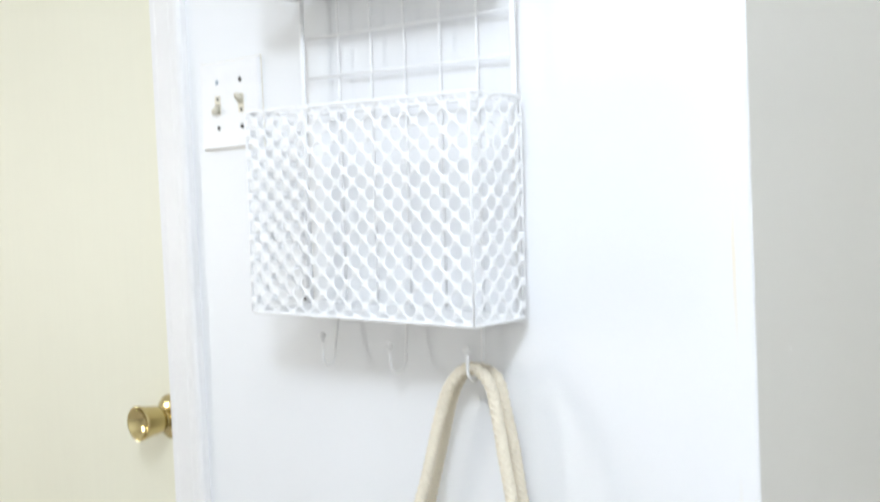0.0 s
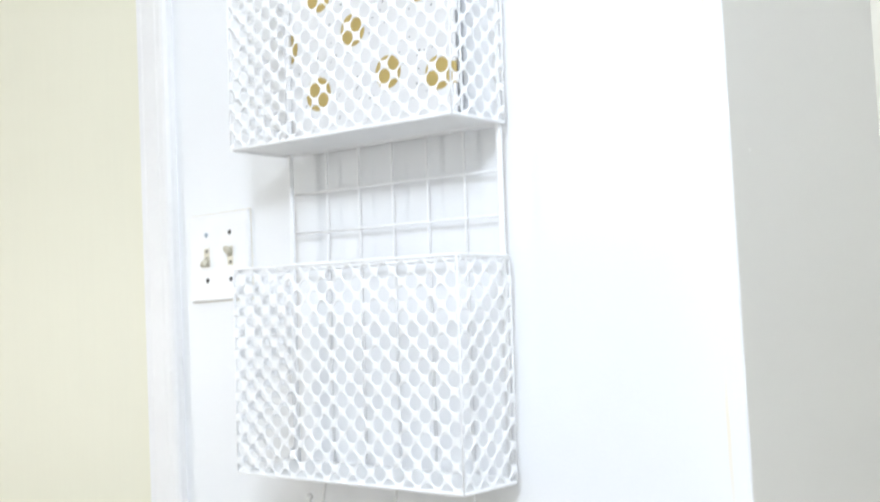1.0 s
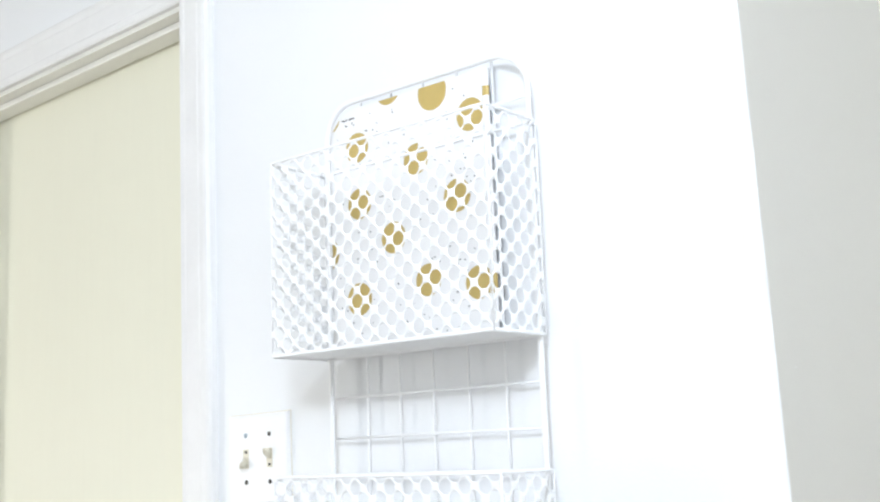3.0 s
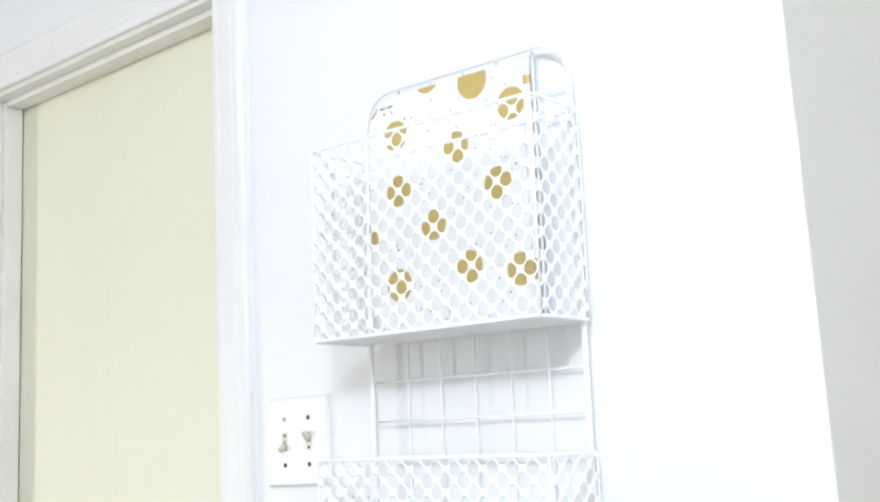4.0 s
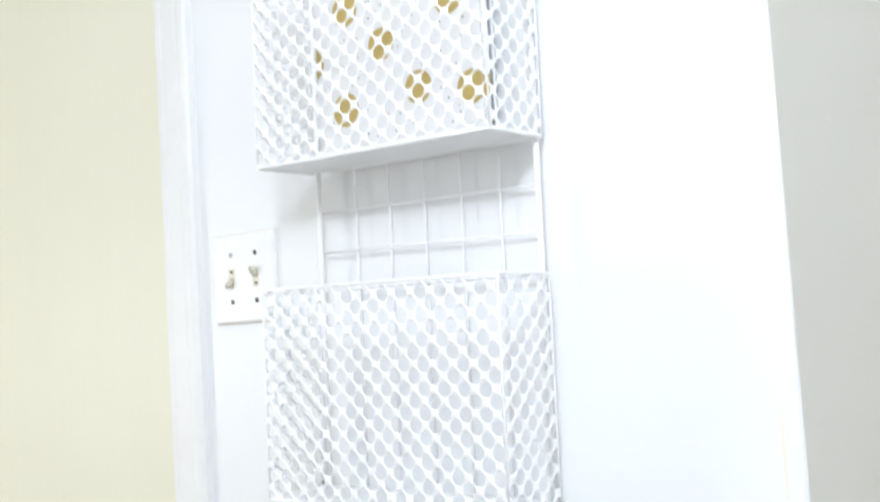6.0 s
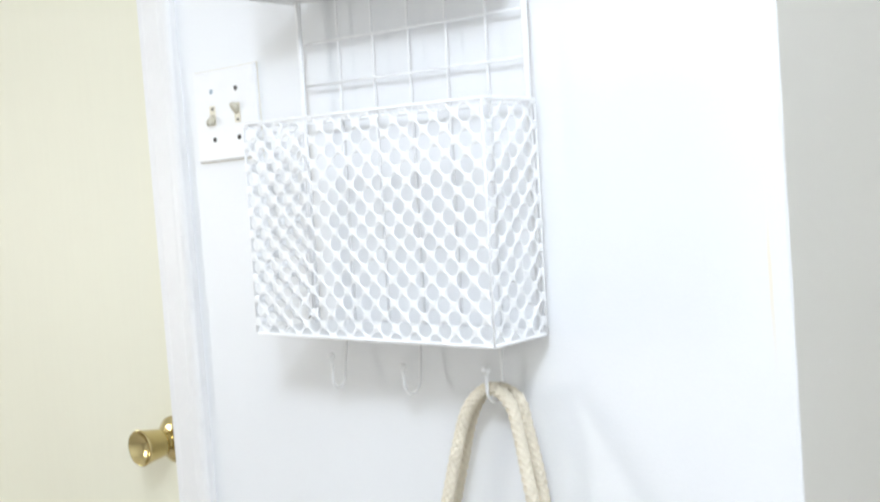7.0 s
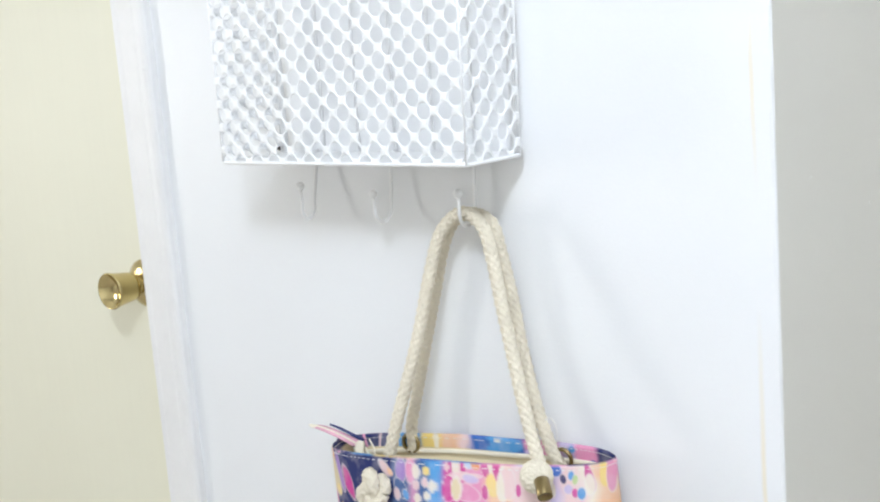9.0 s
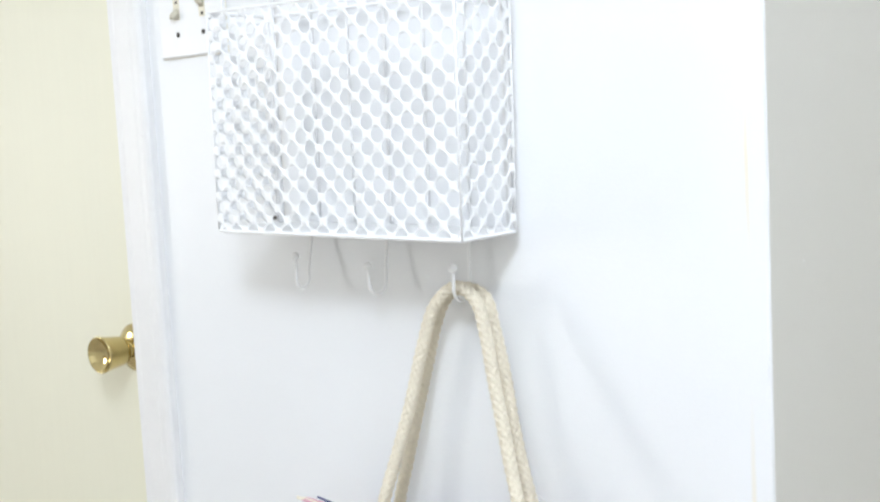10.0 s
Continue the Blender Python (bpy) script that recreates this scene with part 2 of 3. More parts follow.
structure("wall_left", bm, ROOM, "pale painted wall with a window opening")
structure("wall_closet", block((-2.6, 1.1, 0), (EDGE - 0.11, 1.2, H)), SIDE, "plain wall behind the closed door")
structure("wall_back", block((-2.6, -2.8, 0), (2.3, -2.7, H)), ROOM, "pale painted wall closing the room")

# ---- door, jambs and casing ----
DF = 0.060
door = tagged(new("door_1", finish("door_1", block((D_L + 0.006, DF, 0.008), (D_R - 0.003, DF + 0.035, D_TOP - 0.004), 0.0015), DOOR)),
              "closed flat cream painted slab door with brass knob", "door", "", "structure")
JT = 0.02
structure("jamb_hinge", block((D_L - JT, 0.0, 0), (D_L, W_T, D_TOP), 0.001), JAMB, "ivory painted door jamb")
structure("jamb_latch", block((D_R, 0.0, 0), (D_R + JT, W_T, D_TOP), 0.001), TRIM, "white painted door jamb")
structure("jamb_head", block((D_L - JT, 0.0, D_TOP), (D_R + JT, W_T, D_TOP + JT), 0.001), JAMB, "ivory painted head jamb")
structure("stop_head", block((D_L, 0.022, D_TOP - 0.011), (D_R, 0.0575, D_TOP), 0.002), JAMB, "ivory painted door stop")
structure("stop_hinge", block((D_L, 0.022, 0), (D_L + 0.011, 0.0575, D_TOP - 0.011), 0.002), JAMB, "ivory painted door stop")
structure("stop_latch", block((D_R - 0.011, 0.022, 0), (D_R, 0.0575, D_TOP - 0.011), 0.002), TRIM, "white painted door stop")
CW = 0.068
CASING = [(0, 0), (0, -0.008), (0.003, -0.0105), (0.012, -0.0115), (0.016, -0.0109), (0.020, -0.0115), (0.036, -0.0130), (0.046, -0.0140),
          (0.049, -0.0133), (0.052, -0.0137), (0.058, -0.0142), (0.064, -0.0130), (CW, -0.0100), (CW, 0)]
REV = 0.008
structure("casing_latch", extrude_profile(CASING, (D_R + REV, 0, 0), (D_R + REV, 0, D_TOP + REV), (1, 0, 0), (0, 1, 0)), TRIM,
          "thickly painted white moulded door casing")
structure("casing_hinge", extrude_profile(CASING, (D_L - REV, 0, 0), (D_L - REV, 0, D_TOP + REV), (-1, 0, 0), (0, 1, 0)), TRIM,
          "thickly painted white moulded door casing")
structure("casing_head", extrude_profile(CASING, (D_L - REV - CW, 0, D_TOP + REV), (D_R + REV + CW, 0, D_TOP + REV), (0, 0, 1), (0, 1, 0)), TRIM,
          "white moulded casing over the door")
bm = bmesh.new()
bmesh.ops.create_uvsphere(bm, u_segments=10, v_segments=6, radius=0.003, matrix=Matrix.LocRotScale((-0.040, -0.0128, 1.242), None, (1.4, 0.8, 0.8)))
paint_drip = tagged(part("paint_drip", bm, TRIM, None, "", True), "dried white paint drip on the casing", "paint drip", "", "structure")

# door knob: rosette, neck and a dished tulip knob
knob = thing("door_knob", pose(-0.187, DF, 0.9445, 90), "polished brass tulip knob on the cream door", "door knob")
part("rosette", lathe([(0.0, -0.002), (0.034, -0.002), (0.0345, 0.001), (0.032, 0.004), (0.024, 0.008), (0.017, 0.0095), (0.0, 0.0095)], 40), BRASS, knob, "round brass rosette", True)
part("neck", lathe([(0.0, 0.008), (0.0135, 0.0085), (0.0115, 0.014), (0.0115, 0.020), (0.0, 0.021)], 32), BRASS, knob, "", True)
part("grip", lathe([(0.0, 0.018), (0.013, 0.0185), (0.0185, 0.0215), (0.0205, 0.026), (0.0215, 0.032), (0.0228, 0.042), (0.0246, 0.053), (0.0258, 0.058),
                    (0.0262, 0.0605), (0.0253, 0.0620), (0.0240, 0.0612), (0.0200, 0.0570), (0.0130, 0.0532), (0.0060, 0.0518), (0.0, 0.0515)], 48), BRASS, knob,
     "dished brass grip", True)

# ---- light switch ----
PW, PH, PZ = 0.1156, 0.1143, 1.333
switch = thing("light_switch", pose(PW / 2, 0, PZ + PH / 2), "white double switch plate with one toggle up, one down", "light switch")
part("seal_edge", block((-PW / 2 - 0.0012, -0.0010, -PH / 2 - 0.0009), (PW / 2 + 0.0009, 0.0, PH / 2 + 0.0012), 0.0003), AGED, switch, "yellowed paint line round the plate")
plate_bm = block((-PW / 2, -0.0065, -PH / 2), (PW / 2, -0.0008, PH / 2))
front = [e for e in plate_bm.edges if all(v.co.y < -0.006 for v in e.verts)]
bmesh.ops.bevel(plate_bm, geom=front, offset=0.004, segments=4, affect="EDGES", profile=0.6)
part("plate", plate_bm, PLATE, switch)
for sx, up in ((-0.023, -1), (0.023, 1)):
    bm = block((sx - 0.0052, -0.0072, -0.0122), (sx - 0.0042, -0.0062, 0.0122))
    block((sx + 0.0042, -0.0072, -0.0122), (sx + 0.0052, -0.0062, 0.0122), bm=bm)
    block((sx - 0.0052, -0.0072, 0.0112), (sx + 0.0052, -0.0062, 0.0122), bm=bm)
    block((sx - 0.0052, -0.0072, -0.0122), (sx + 0.0052, -0.0062, -0.0112), bm=bm)
    block((sx - 0.0042, -0.0067, -0.0112), (sx + 0.0042, -0.0063, 0.0112), bm=bm)
    slot = part("slot", bm, AGED, switch)
    gap_z = -up * 0.0085
    part("gap", block((sx - 0.0020, -0.0070, gap_z - 0.0016), (sx + 0.0020, -0.0066, gap_z + 0.0016), 0.0001), GAP, slot, "dark gap behind the toggle")
    bm = bmesh.new()
    ring0 = [bm.verts.new((x, 0.001, z)) for x, z in ((-0.0036, -0.0040), (0.0036, -0.0040), (0.0036, 0.0092), (-0.0036, 0.0092))]
    ring1 = [bm.verts.new((x, -0.0090, z)) for x, z in ((-0.0042, 0.0048), (0.0042, 0.0048), (0.0042, 0.0108), (-0.0042, 0.0108))]
    bm.faces.new(ring0)
    bm.faces.new(ring1[::-1])
    for k in range(4):
        bm.faces.new((ring0[k], ring1[k], ring1[(k + 1) % 4], ring0[(k + 1) % 4]))
    bmesh.ops.recalc_face_normals(bm, faces=bm.faces)
    bmesh.ops.bevel(bm, geom=bm.edges[:], offset=0.0009, segments=2, affect="EDGES")
    bmesh.ops.transform(bm, matrix=Matrix.Translation((sx, -0.0064, up * 0.0015)) @ Matrix.Diagonal((1, 1, up, 1)), verts=bm.verts)
    bmesh.ops.recalc_face_normals(bm, faces=bm.faces)
    part("toggle", bm, TOGGLE, switch, "almond toggle pointing up" if up > 0 else "almond toggle pointing down", True)
    for sz in (-0.0302, 0.0302):
        bm = lathe([(0.0, 0.0), (0.0031, 0.0), (0.0029, 0.0010), (0.0, 0.0014)], 14)
        bmesh.ops.transform(bm, matrix=Matrix.Translation((sx, -0.0063, sz)) @ pose(0, 0, 0, 90), verts=bm.verts)
        part("screw", bm, STEEL if (sx < 0 and sz > 0) else SCREW, switch, "dull grey-blue steel screw" if (sx < 0 and sz > 0) else "dark screw head", True)

# ---- wall rack with two mesh baskets ----
PU, PV, HOLE = 0.0252, 0.0243, 0.0078


def mesh_sheet(w, h, m, du=0.0, dv=0.0, mirror=False):
    """Stamped metal net: eight-sided holes between slim links and proud square knots, cut to w by h, at the pose m (u along x, v along z)."""
    verts, faces = [], []
    hu, hv = PU / 2, PV / 2
    lean = -1 if mirror else 1
    dirs = [(math.cos(2 * math.pi * k / 16), math.sin(2 * math.pi * k / 16), HOLE * (1.06 if k % 2 else 1.0)) for k in range(16)]
    for j in range(-2, int(h / hv) + 3):
        for i in range(-2, int(w / PU) + 3):
            cu, cv = (i + (j % 2) * 0.5) * PU + du, j * hv + dv
            if cu < -hu or cu > w + hu or cv < -hv or cv > h + hv:
                continue
            base = len(verts)
            for ring in range(4):
                for c, s, r in dirs:
                    q = 1 / (abs(c) + abs(s))
                    knot = max(abs(c), abs(s)) ** 8
                    twist = 0.00025 * lean * c * s
                    if ring == 0:
                        verts.append((cu + c * q * hu, -(0.0003 + 0.0010 * knot) - twist, cv + s * q * hv))
                    elif ring == 1:
                        f = 0.62
                        verts.append((cu + c * (r * f + q * hu * (1 - f)), -(0.0002 + 0.0008 * knot) - twist, cv + s * (r * f + q * hv * (1 - f))))
                    elif ring == 2:
                        verts.append((cu + c * r, 0.0003 - twist, cv + s * r * 0.985))
                    else:
                        verts.append((cu + c * r * 1.02, 0.0005, cv + s * r))
            for k in range(16):
                p, q = k, (k + 1) % 16
                for lo, hi in ((0, 16), (16, 32), (32, 48), (48, 0)):
                    faces.append((base + lo + p, base + lo + q, base + hi + q, base + hi + p))
    me = bpy.data.meshes.new("sheet")
    me.from_pydata(verts, [], faces)
    bm = bmesh.new()
    bm.from_mesh(me)
    bpy.data.meshes.remove(me)
    for co, no in (((0, 0, 0), (-1, 0, 0)), ((w, 0, 0), (1, 0, 0)), ((0, 0, 0), (0, 0, -1)), ((0, 0, h), (0, 0, 1))):
        bmesh.ops.bisect_plane(bm, geom=bm.verts[:] + bm.edges[:] + bm.faces[:], plane_co=co, plane_no=no, clear_outer=True)
    bmesh.ops.recalc_face_normals(bm, faces=bm.faces)
    bmesh.ops.transform(bm, matrix=m, verts=bm.verts)
    return bm


RX, RZ = 0.358, 1.1285
rack = thing("wall_rack", pose(RX, 0, RZ, 0, 1.1, 0), "white metal wall rack with two mesh baskets and three hooks", "wall rack")
FY = -0.0190
FW, FTOP, CR = 0.1555, 0.6875, 0.045
arch = [(-FW, FY, 0.0), (-FW, FY, 0.25), (-FW, FY, 0.5), (-FW, FY, FTOP - CR)]
arch += [(-FW + CR - CR * math.cos(a), FY, FTOP - CR + CR * math.sin(a)) for a in [math.pi / 2 * k / 10 for k in range(1, 11)]]
arch += [(FW - CR + CR * math.sin(a), FY, FTOP - CR + CR * math.cos(a)) for a in [math.pi / 2 * k / 10 for k in range(0, 11)]]
arch += [(FW, FY, 0.5), (FW, FY, 0.25), (FW, FY, 0.0)]
part("frame", tube([(x + 0.002, y, z) for x, y, z in arch], 0.0033, 10), RACK, rack, "arched white tube frame", True)
for x in (-0.103, -0.0515, 0.0, 0.0515, 0.103):
    part("upright_wire", tube([(x, -0.0090, 0.004), (x, -0.0090, 0.35), (x, -0.0090, FTOP)], 0.0016, 8), RACK, rack, "", True)
for z in (0.275, 0.323, 0.635):
    part("cross_wire", tube([(-FW, -0.0115, z), (0, -0.0115, z), (FW, -0.0115, z)], 0.0015, 8), RACK, rack, "", True)

# screw-dark block put where only shade falls between leg and mesh edge
part("leg_shade_block", block((-FW - 0.0150, -0.0175, 0.004), (-FW - 0.0095, -0.0120, 0.0095), 0.0012), SCREW, rack, "small dark block drawn as the shade beside the frame leg")

BW, BD, BH = 0.163, 0.105, 0.232
YB = -0.0165


def basket(z0, du):
    """Bottom tray with folded lips and rim rods, carrying three sheets of mesh."""
    bm = block((-BW, -BD, z0), (BW, YB, z0 + 0.0016), 0.0004)
    # added strip behind the tray, stops light leaking down onto the wall
    block((-BW + 0.014, YB, z0), (BW - 0.014, -0.002, z0 + 0.0016), bm=bm)
    body = part("basket", bm, RACK, rack, "white mesh basket with a solid bottom")
    ring = [(-BW, YB), (-BW, -BD), (BW, -BD), (BW, YB)]
    rc = 0.004
    loop = []
    for (x, y), a0 in zip(ring, (90, 180, 270, 0)):
        cx, cy = x - math.copysign(rc, x), (y + rc if y == -BD else y - rc)
        loop += [(cx + rc * math.cos(radians(a0 + k * 22.5)), cy + rc * math.sin(radians(a0 + k * 22.5))) for k in range(5)]
    part("bottom_rim", tube([(x, y, z0) for x, y in loop], 0.0021, 8, True), RACK, body, "", True)
    part("top_rim", tube([(x, y, z0 + BH) for x, y in loop], 0.0019, 8, True), RACK, body, "", True)
    for x, y in ring:
        part("corner_wire", tube([(x, y, z0), (x, y, z0 + BH / 2), (x, y, z0 + BH)], 0.0010, 8), RACK, body, "", True)
    part("mesh_front", mesh_sheet(2 * BW, BH, Matrix.Translation((-BW, -BD, z0)), du, 0.001), RACK, body)
    side = BD + YB
    part("mesh_side", mesh_sheet(side, BH, Matrix.Translation((BW, -BD, z0)) @ pose(0, 0, 0, 0, 0, 90), 0.009, 0.001, True), RACK, body)
    part("mesh_side", mesh_sheet(side, BH, Matrix.Translation((-BW, YB, z0)) @ pose(0, 0, 0, 0, 0, -90), 0.003, 0.001, True), RACK, body)
    return body


basket(0.0, 0.003)
basket(0.371, 0.0128)

# hooks: wires that hang below the lower basket, with ball tips
for wx, bx, bz, out in ((0.245, 0.252, 0.0, 0.010), (0.353, 0.357, -0.006, 0.004), (0.460, 0.467, -0.003, 0.0)):
    lx, ex = wx - RX, bx - RX
    zs = -0.052
    ra = 0.018
    pts = [(lx, -0.010, 0.004), (lx, -0.011 - out * 0.4, -0.02), (lx, -0.012 - out, zs)]
    for k in range(1, 13):
        a = math.pi * k / 12
        f = k / 12
        pts.append((lx + (ex - lx) * f, -0.012 - out * (1 - f) - ra * (1 - math.cos(a)), zs - ra * math.sin(a)))
    pts.append((ex, -0.0485, zs + 0.010 + bz))
    pts.append((ex, -0.0490, zs + 0.017 + bz))
    hook = part("hook", tube(pts, 0.0019, 8), RACK, rack, "white wire hook", True)
    bm = bmesh.new()
    bmesh.ops.create_uvsphere(bm, u_segments=16, v_segments=10, radius=0.0046, matrix=Matrix.Translation((ex, -0.0490, zs + 0.020 + bz)))
    part("ball_tip", bm, RACK, hook, "", True)

# ---- notebook in the upper basket ----
NB_Z0 = 1.5035
book = thing("notebook", pose(0.3441, -0.0148, NB_Z0, 0, 1.1, 0), "white notebook with gold dots standing inside the rack frame", "notebook")
NW, NH, NT = 0.1295, 0.3050, 0.0030


def cover_bm(y0, y1, x0, x1, h, r):
    """A card with rounded corners on its left edge."""
    bm = bmesh.new()
    pts = [(x1, 0.0), (x1, h)]
    pts += [(x0 + r - r * math.sin(a), h - r + r * math.cos(a)) for a in [math.pi / 2 * k / 8 for k in range(9)]]
    pts += [(x0 + r - r * math.cos(a), r - r * math.sin(a)) for a in [math.pi / 2 * k / 8 for k in range(9)]]
    rings = [[bm.verts.new((x, y, z)) for x, z in pts] for y in (y0, y1)]
    bm.faces.new(rings[0])
    bm.faces.new(rings[1][::-1])
    for k in range(len(pts)):
        bm.faces.new((rings[0][k], rings[1][k], rings[1][(k + 1) % len(pts)], rings[0][(k + 1) % len(pts)]))
    bmesh.ops.recalc_face_normals(bm, faces=bm.faces)
    return bm


part("front_cover", cover_bm(-0.0012, 0.0, -NW, NW - 0.0155, NH, 0.044), COVER, book, "white cover printed with gold dots")
part("back_cover", cover_bm(NT, NT + 0.0012, -NW, NW - 0.0155, NH, 0.044), COVER, book)
part("page_block", cover_bm(0.0008, NT - 0.0006, -NW + 0.004, NW - 0.0175, NH - 0.004, 0.043), PAPER, book, "cream page block")
DOTS = [(0.0404, 0.2955, 0.022), (-0.0295, 0.3165, 0.02), (0.0955, 0.2560, 0.0195), (-0.0835, 0.2535, 0.019), (0.0122, 0.2203, 0.019),
        (-0.0810, 0.1822, 0.0195), (0.0722, 0.1657, 0.0195), (-0.0268, 0.132, 0.019), (-0.1380, 0.1259, 0.02), (0.0258, 0.0744, 0.019),
        (0.0990, 0.0625, 0.019), (-0.0845, 0.0648, 0.02), (-0.1308, 0.300, 0.019)]


def clipped_disc(cx, cz, r, y):
    bm = bmesh.new()
    bmesh.ops.create_circle(bm, cap_ends=True, segments=36, radius=r, matrix=Matrix.Translation((cx, y, cz)) @ pose(0, 0, 0, 90))
    for co, no in (((-NW + 0.0004, 0, 0), (-1, 0, 0)), ((NW - 0.0159, 0, 0), (1, 0, 0)), ((0, 0, NH - 0.0004), (0, 0, 1)), ((0, 0, 0.0004), (0, 0, -1)), ((-NW + 0.044 - 0.0308, 0, NH - 0.044 + 0.0308), (-1, 0, 1))):
        bmesh.ops.bisect_plane(bm, geom=bm.verts[:] + bm.edges[:] + bm.faces[:], plane_co=co, plane_no=no, clear_outer=True)
    return bm


for x, z, r in DOTS:
    part("gold_dot", clipped_disc(x, z, r, -0.0014), FOIL, book)
# rounded bound edge, with the gold of two dots that runs over it
SPX, SPR = NW - 0.0107, 0.0024


def spine_bm(z0, z1, r):
    bm = bmesh.new()
    prof = [(SPX + 1.3 * r * math.sin(a), 0.0012 - r * math.cos(a)) for a in [math.pi * k / 12 for k in range(13)]]
    prof = [(SPX - 0.0040, 0.0012 - r)] + prof + [(SPX - 0.0040, 0.0012 + r)]
    rings = [[bm.verts.new((x, y, z)) for x, y in prof] for z in (z0, z1)]
    for k in range(len(prof)):
        q = (k + 1) % len(prof)
        bm.faces.new((rings[0][k], rings[0][q], rings[1][q], rings[1][k]))
    bm.faces.new(rings[0])
    bm.faces.new(rings[1][::-1])
    bmesh.ops.recalc_face_normals(bm, faces=bm.faces)
    return bm


part("bound_edge", spine_bm(0.001, NH - 0.001, SPR), COVER, book, "white rounded bound edge")
for z, r in ((0.0600, 0.012), (0.2790, 0.0055)):
    part("gold_dot", spine_bm(z - r, z + r, SPR + 0.0002), FOIL, book)
# scattered ink specks on the cover, one mesh: far too many and small to count
bm = bmesh.new()
rnd = random.Random(4)
for _ in range(170):
    x, z = rnd.uniform(-NW + 0.012, NW - 0.018), rnd.uniform(0.004, NH - 0.012)
    if min((x - a) ** 2 + (z - b) ** 2 - (r + 0.003) ** 2 for a, b, r in DOTS) > 0:
        bmesh.ops.create_circle(bm, cap_ends=True, segments=6, radius=rnd.uniform(0.0007, 0.0013), matrix=Matrix.Translation((x, -0.0014, z)) @ pose(0, 0, 0, 90, 0, 0))
tagged(part("ink_specks", bm, INK, book, "small dark specks printed on the cover"), kind="stuff")
for k, wbar in enumerate((0.004, 0.003, 0.005, 0.004)):
    part("print_bar", block((-0.1085 + k * 0.0058, -0.0015, 0.2915), (-0.1085 + k * 0.0058 + wbar, -0.0012, 0.2938)), INK, book)

# ---- tote bag on the third hook ----

bag = thing("tote_bag", pose(0.454, -0.0545, 0.8305, 0, -4.0, 3.4), "tote bag with watercolour print and cotton rope handles, hanging half open", "tote bag")
BA, BDEP = 0.170, 0.30


def bag_ring(v, inset=0.0, n=112):
    """A level outline of the bag, v from 0 at the rim to 1 at the bottom."""
    a = BA * (1 - 0.02 * v) - inset
    bf = (0.052 + 0.016 * math.sin(math.pi * min(1, v * 1.1)) - 0.012 * v) - inset
    bb = (0.040 + 0.004 * v - 0.010 * v) - inset
    z = -BDEP * v
    out = []
    for k in range(n):
        t = 2 * math.pi * k / n
        c, s = math.cos(t), math.sin(t)
        x = a * math.copysign(abs(c) ** 0.72, c)
        b = bb if s > 0 else bf
        y = b * math.copysign(abs(s) ** 1.05, s)
        sag = 0.005 * (1 - (x / a - 0.15) ** 2) * (1 - v) if s < 0 else 0.0
        wr = noise.noise(Vector((x * 22, y * 22, z * 9 + 5))) * (0.0022 if s < 0 else 0.0012) * min(1, 0.35 + v * 4)
        out.append((x, y + wr, z + sag + 0.0015 * noise.noise(Vector((x * 18, y * 30, 2)))))
    return out


def loft(rings, cap=False):
    bm = bmesh.new()
    vs = [[bm.verts.new(p) for p in r] for r in rings]
    n = len(vs[0])
    for a, b in zip(vs, vs[1:]):
        for k in range(n):
            bm.faces.new((a[k], b[k], b[(k + 1) % n], a[(k + 1) % n]))
    if cap:
        bm.faces.new(vs[-1])
    return bm


NAVY, BLUE, SKY, PINK_DYE, ROSE = (0.012, 0.022, 0.13), (0.035, 0.15, 0.52), (0.10, 0.36, 0.72), (0.80, 0.32, 0.52), (0.66, 0.07, 0.33)
PEACH, YELLOW, LILAC, BLUSH = (0.88, 0.55, 0.35), (0.90, 0.68, 0.22), (0.42, 0.26, 0.60), (0.86, 0.64, 0.64)
DYES = {"navy": NAVY, "blue": BLUE, "sky_b": SKY, "pink": PINK_DYE, "rose": ROSE, "peach": PEACH, "yellow": YELLOW, "lilac": LILAC, "blush": BLUSH,
        "cream": (0.86, 0.78, 0.66), "sand": (0.78, 0.66, 0.42), "slate": (0.06, 0.13, 0.32), "lavender": (0.62, 0.52, 0.74),
        "orange": (0.80, 0.33, 0.12), "green": (0.55, 0.68, 0.30), "sky_w": (0.55, 0.66, 0.80)}
# printed shapes: place across and down the panel, half sizes, lean in degrees, colour
FRONT_NEAR_TAB = [(-0.156, -0.012, 0.0060, 0.0123, 0, "peach"), (-0.152, -0.030, 0.0120, 0.0187, -10, "sand"), (-0.140, -0.022, 0.0050, 0.0186, -20, "lilac"), (-0.124, -0.030, 0.0070, 0.0175, -30, "rose"),
    (-0.139, 0.004, 0.0066, 0.0045, 0, "pink"), (-0.146, -0.043, 0.006, 0.0062, 10, "yellow"), (-0.064, -0.007, 0.0053, 0.011, -50, "blush"), (-0.057, -0.01, 0.0034, 0.006, -45, "peach"),
    (-0.044, -0.009, 0.0076, 0.0109, 0, "lilac"), (-0.045, -0.023, 0.0062, 0.012, -35, "slate"), (-0.049, -0.031, 0.0036, 0.0064, -10, "blush"), (-0.03, -0.006, 0.0056, 0.0109, 0, "pink")]
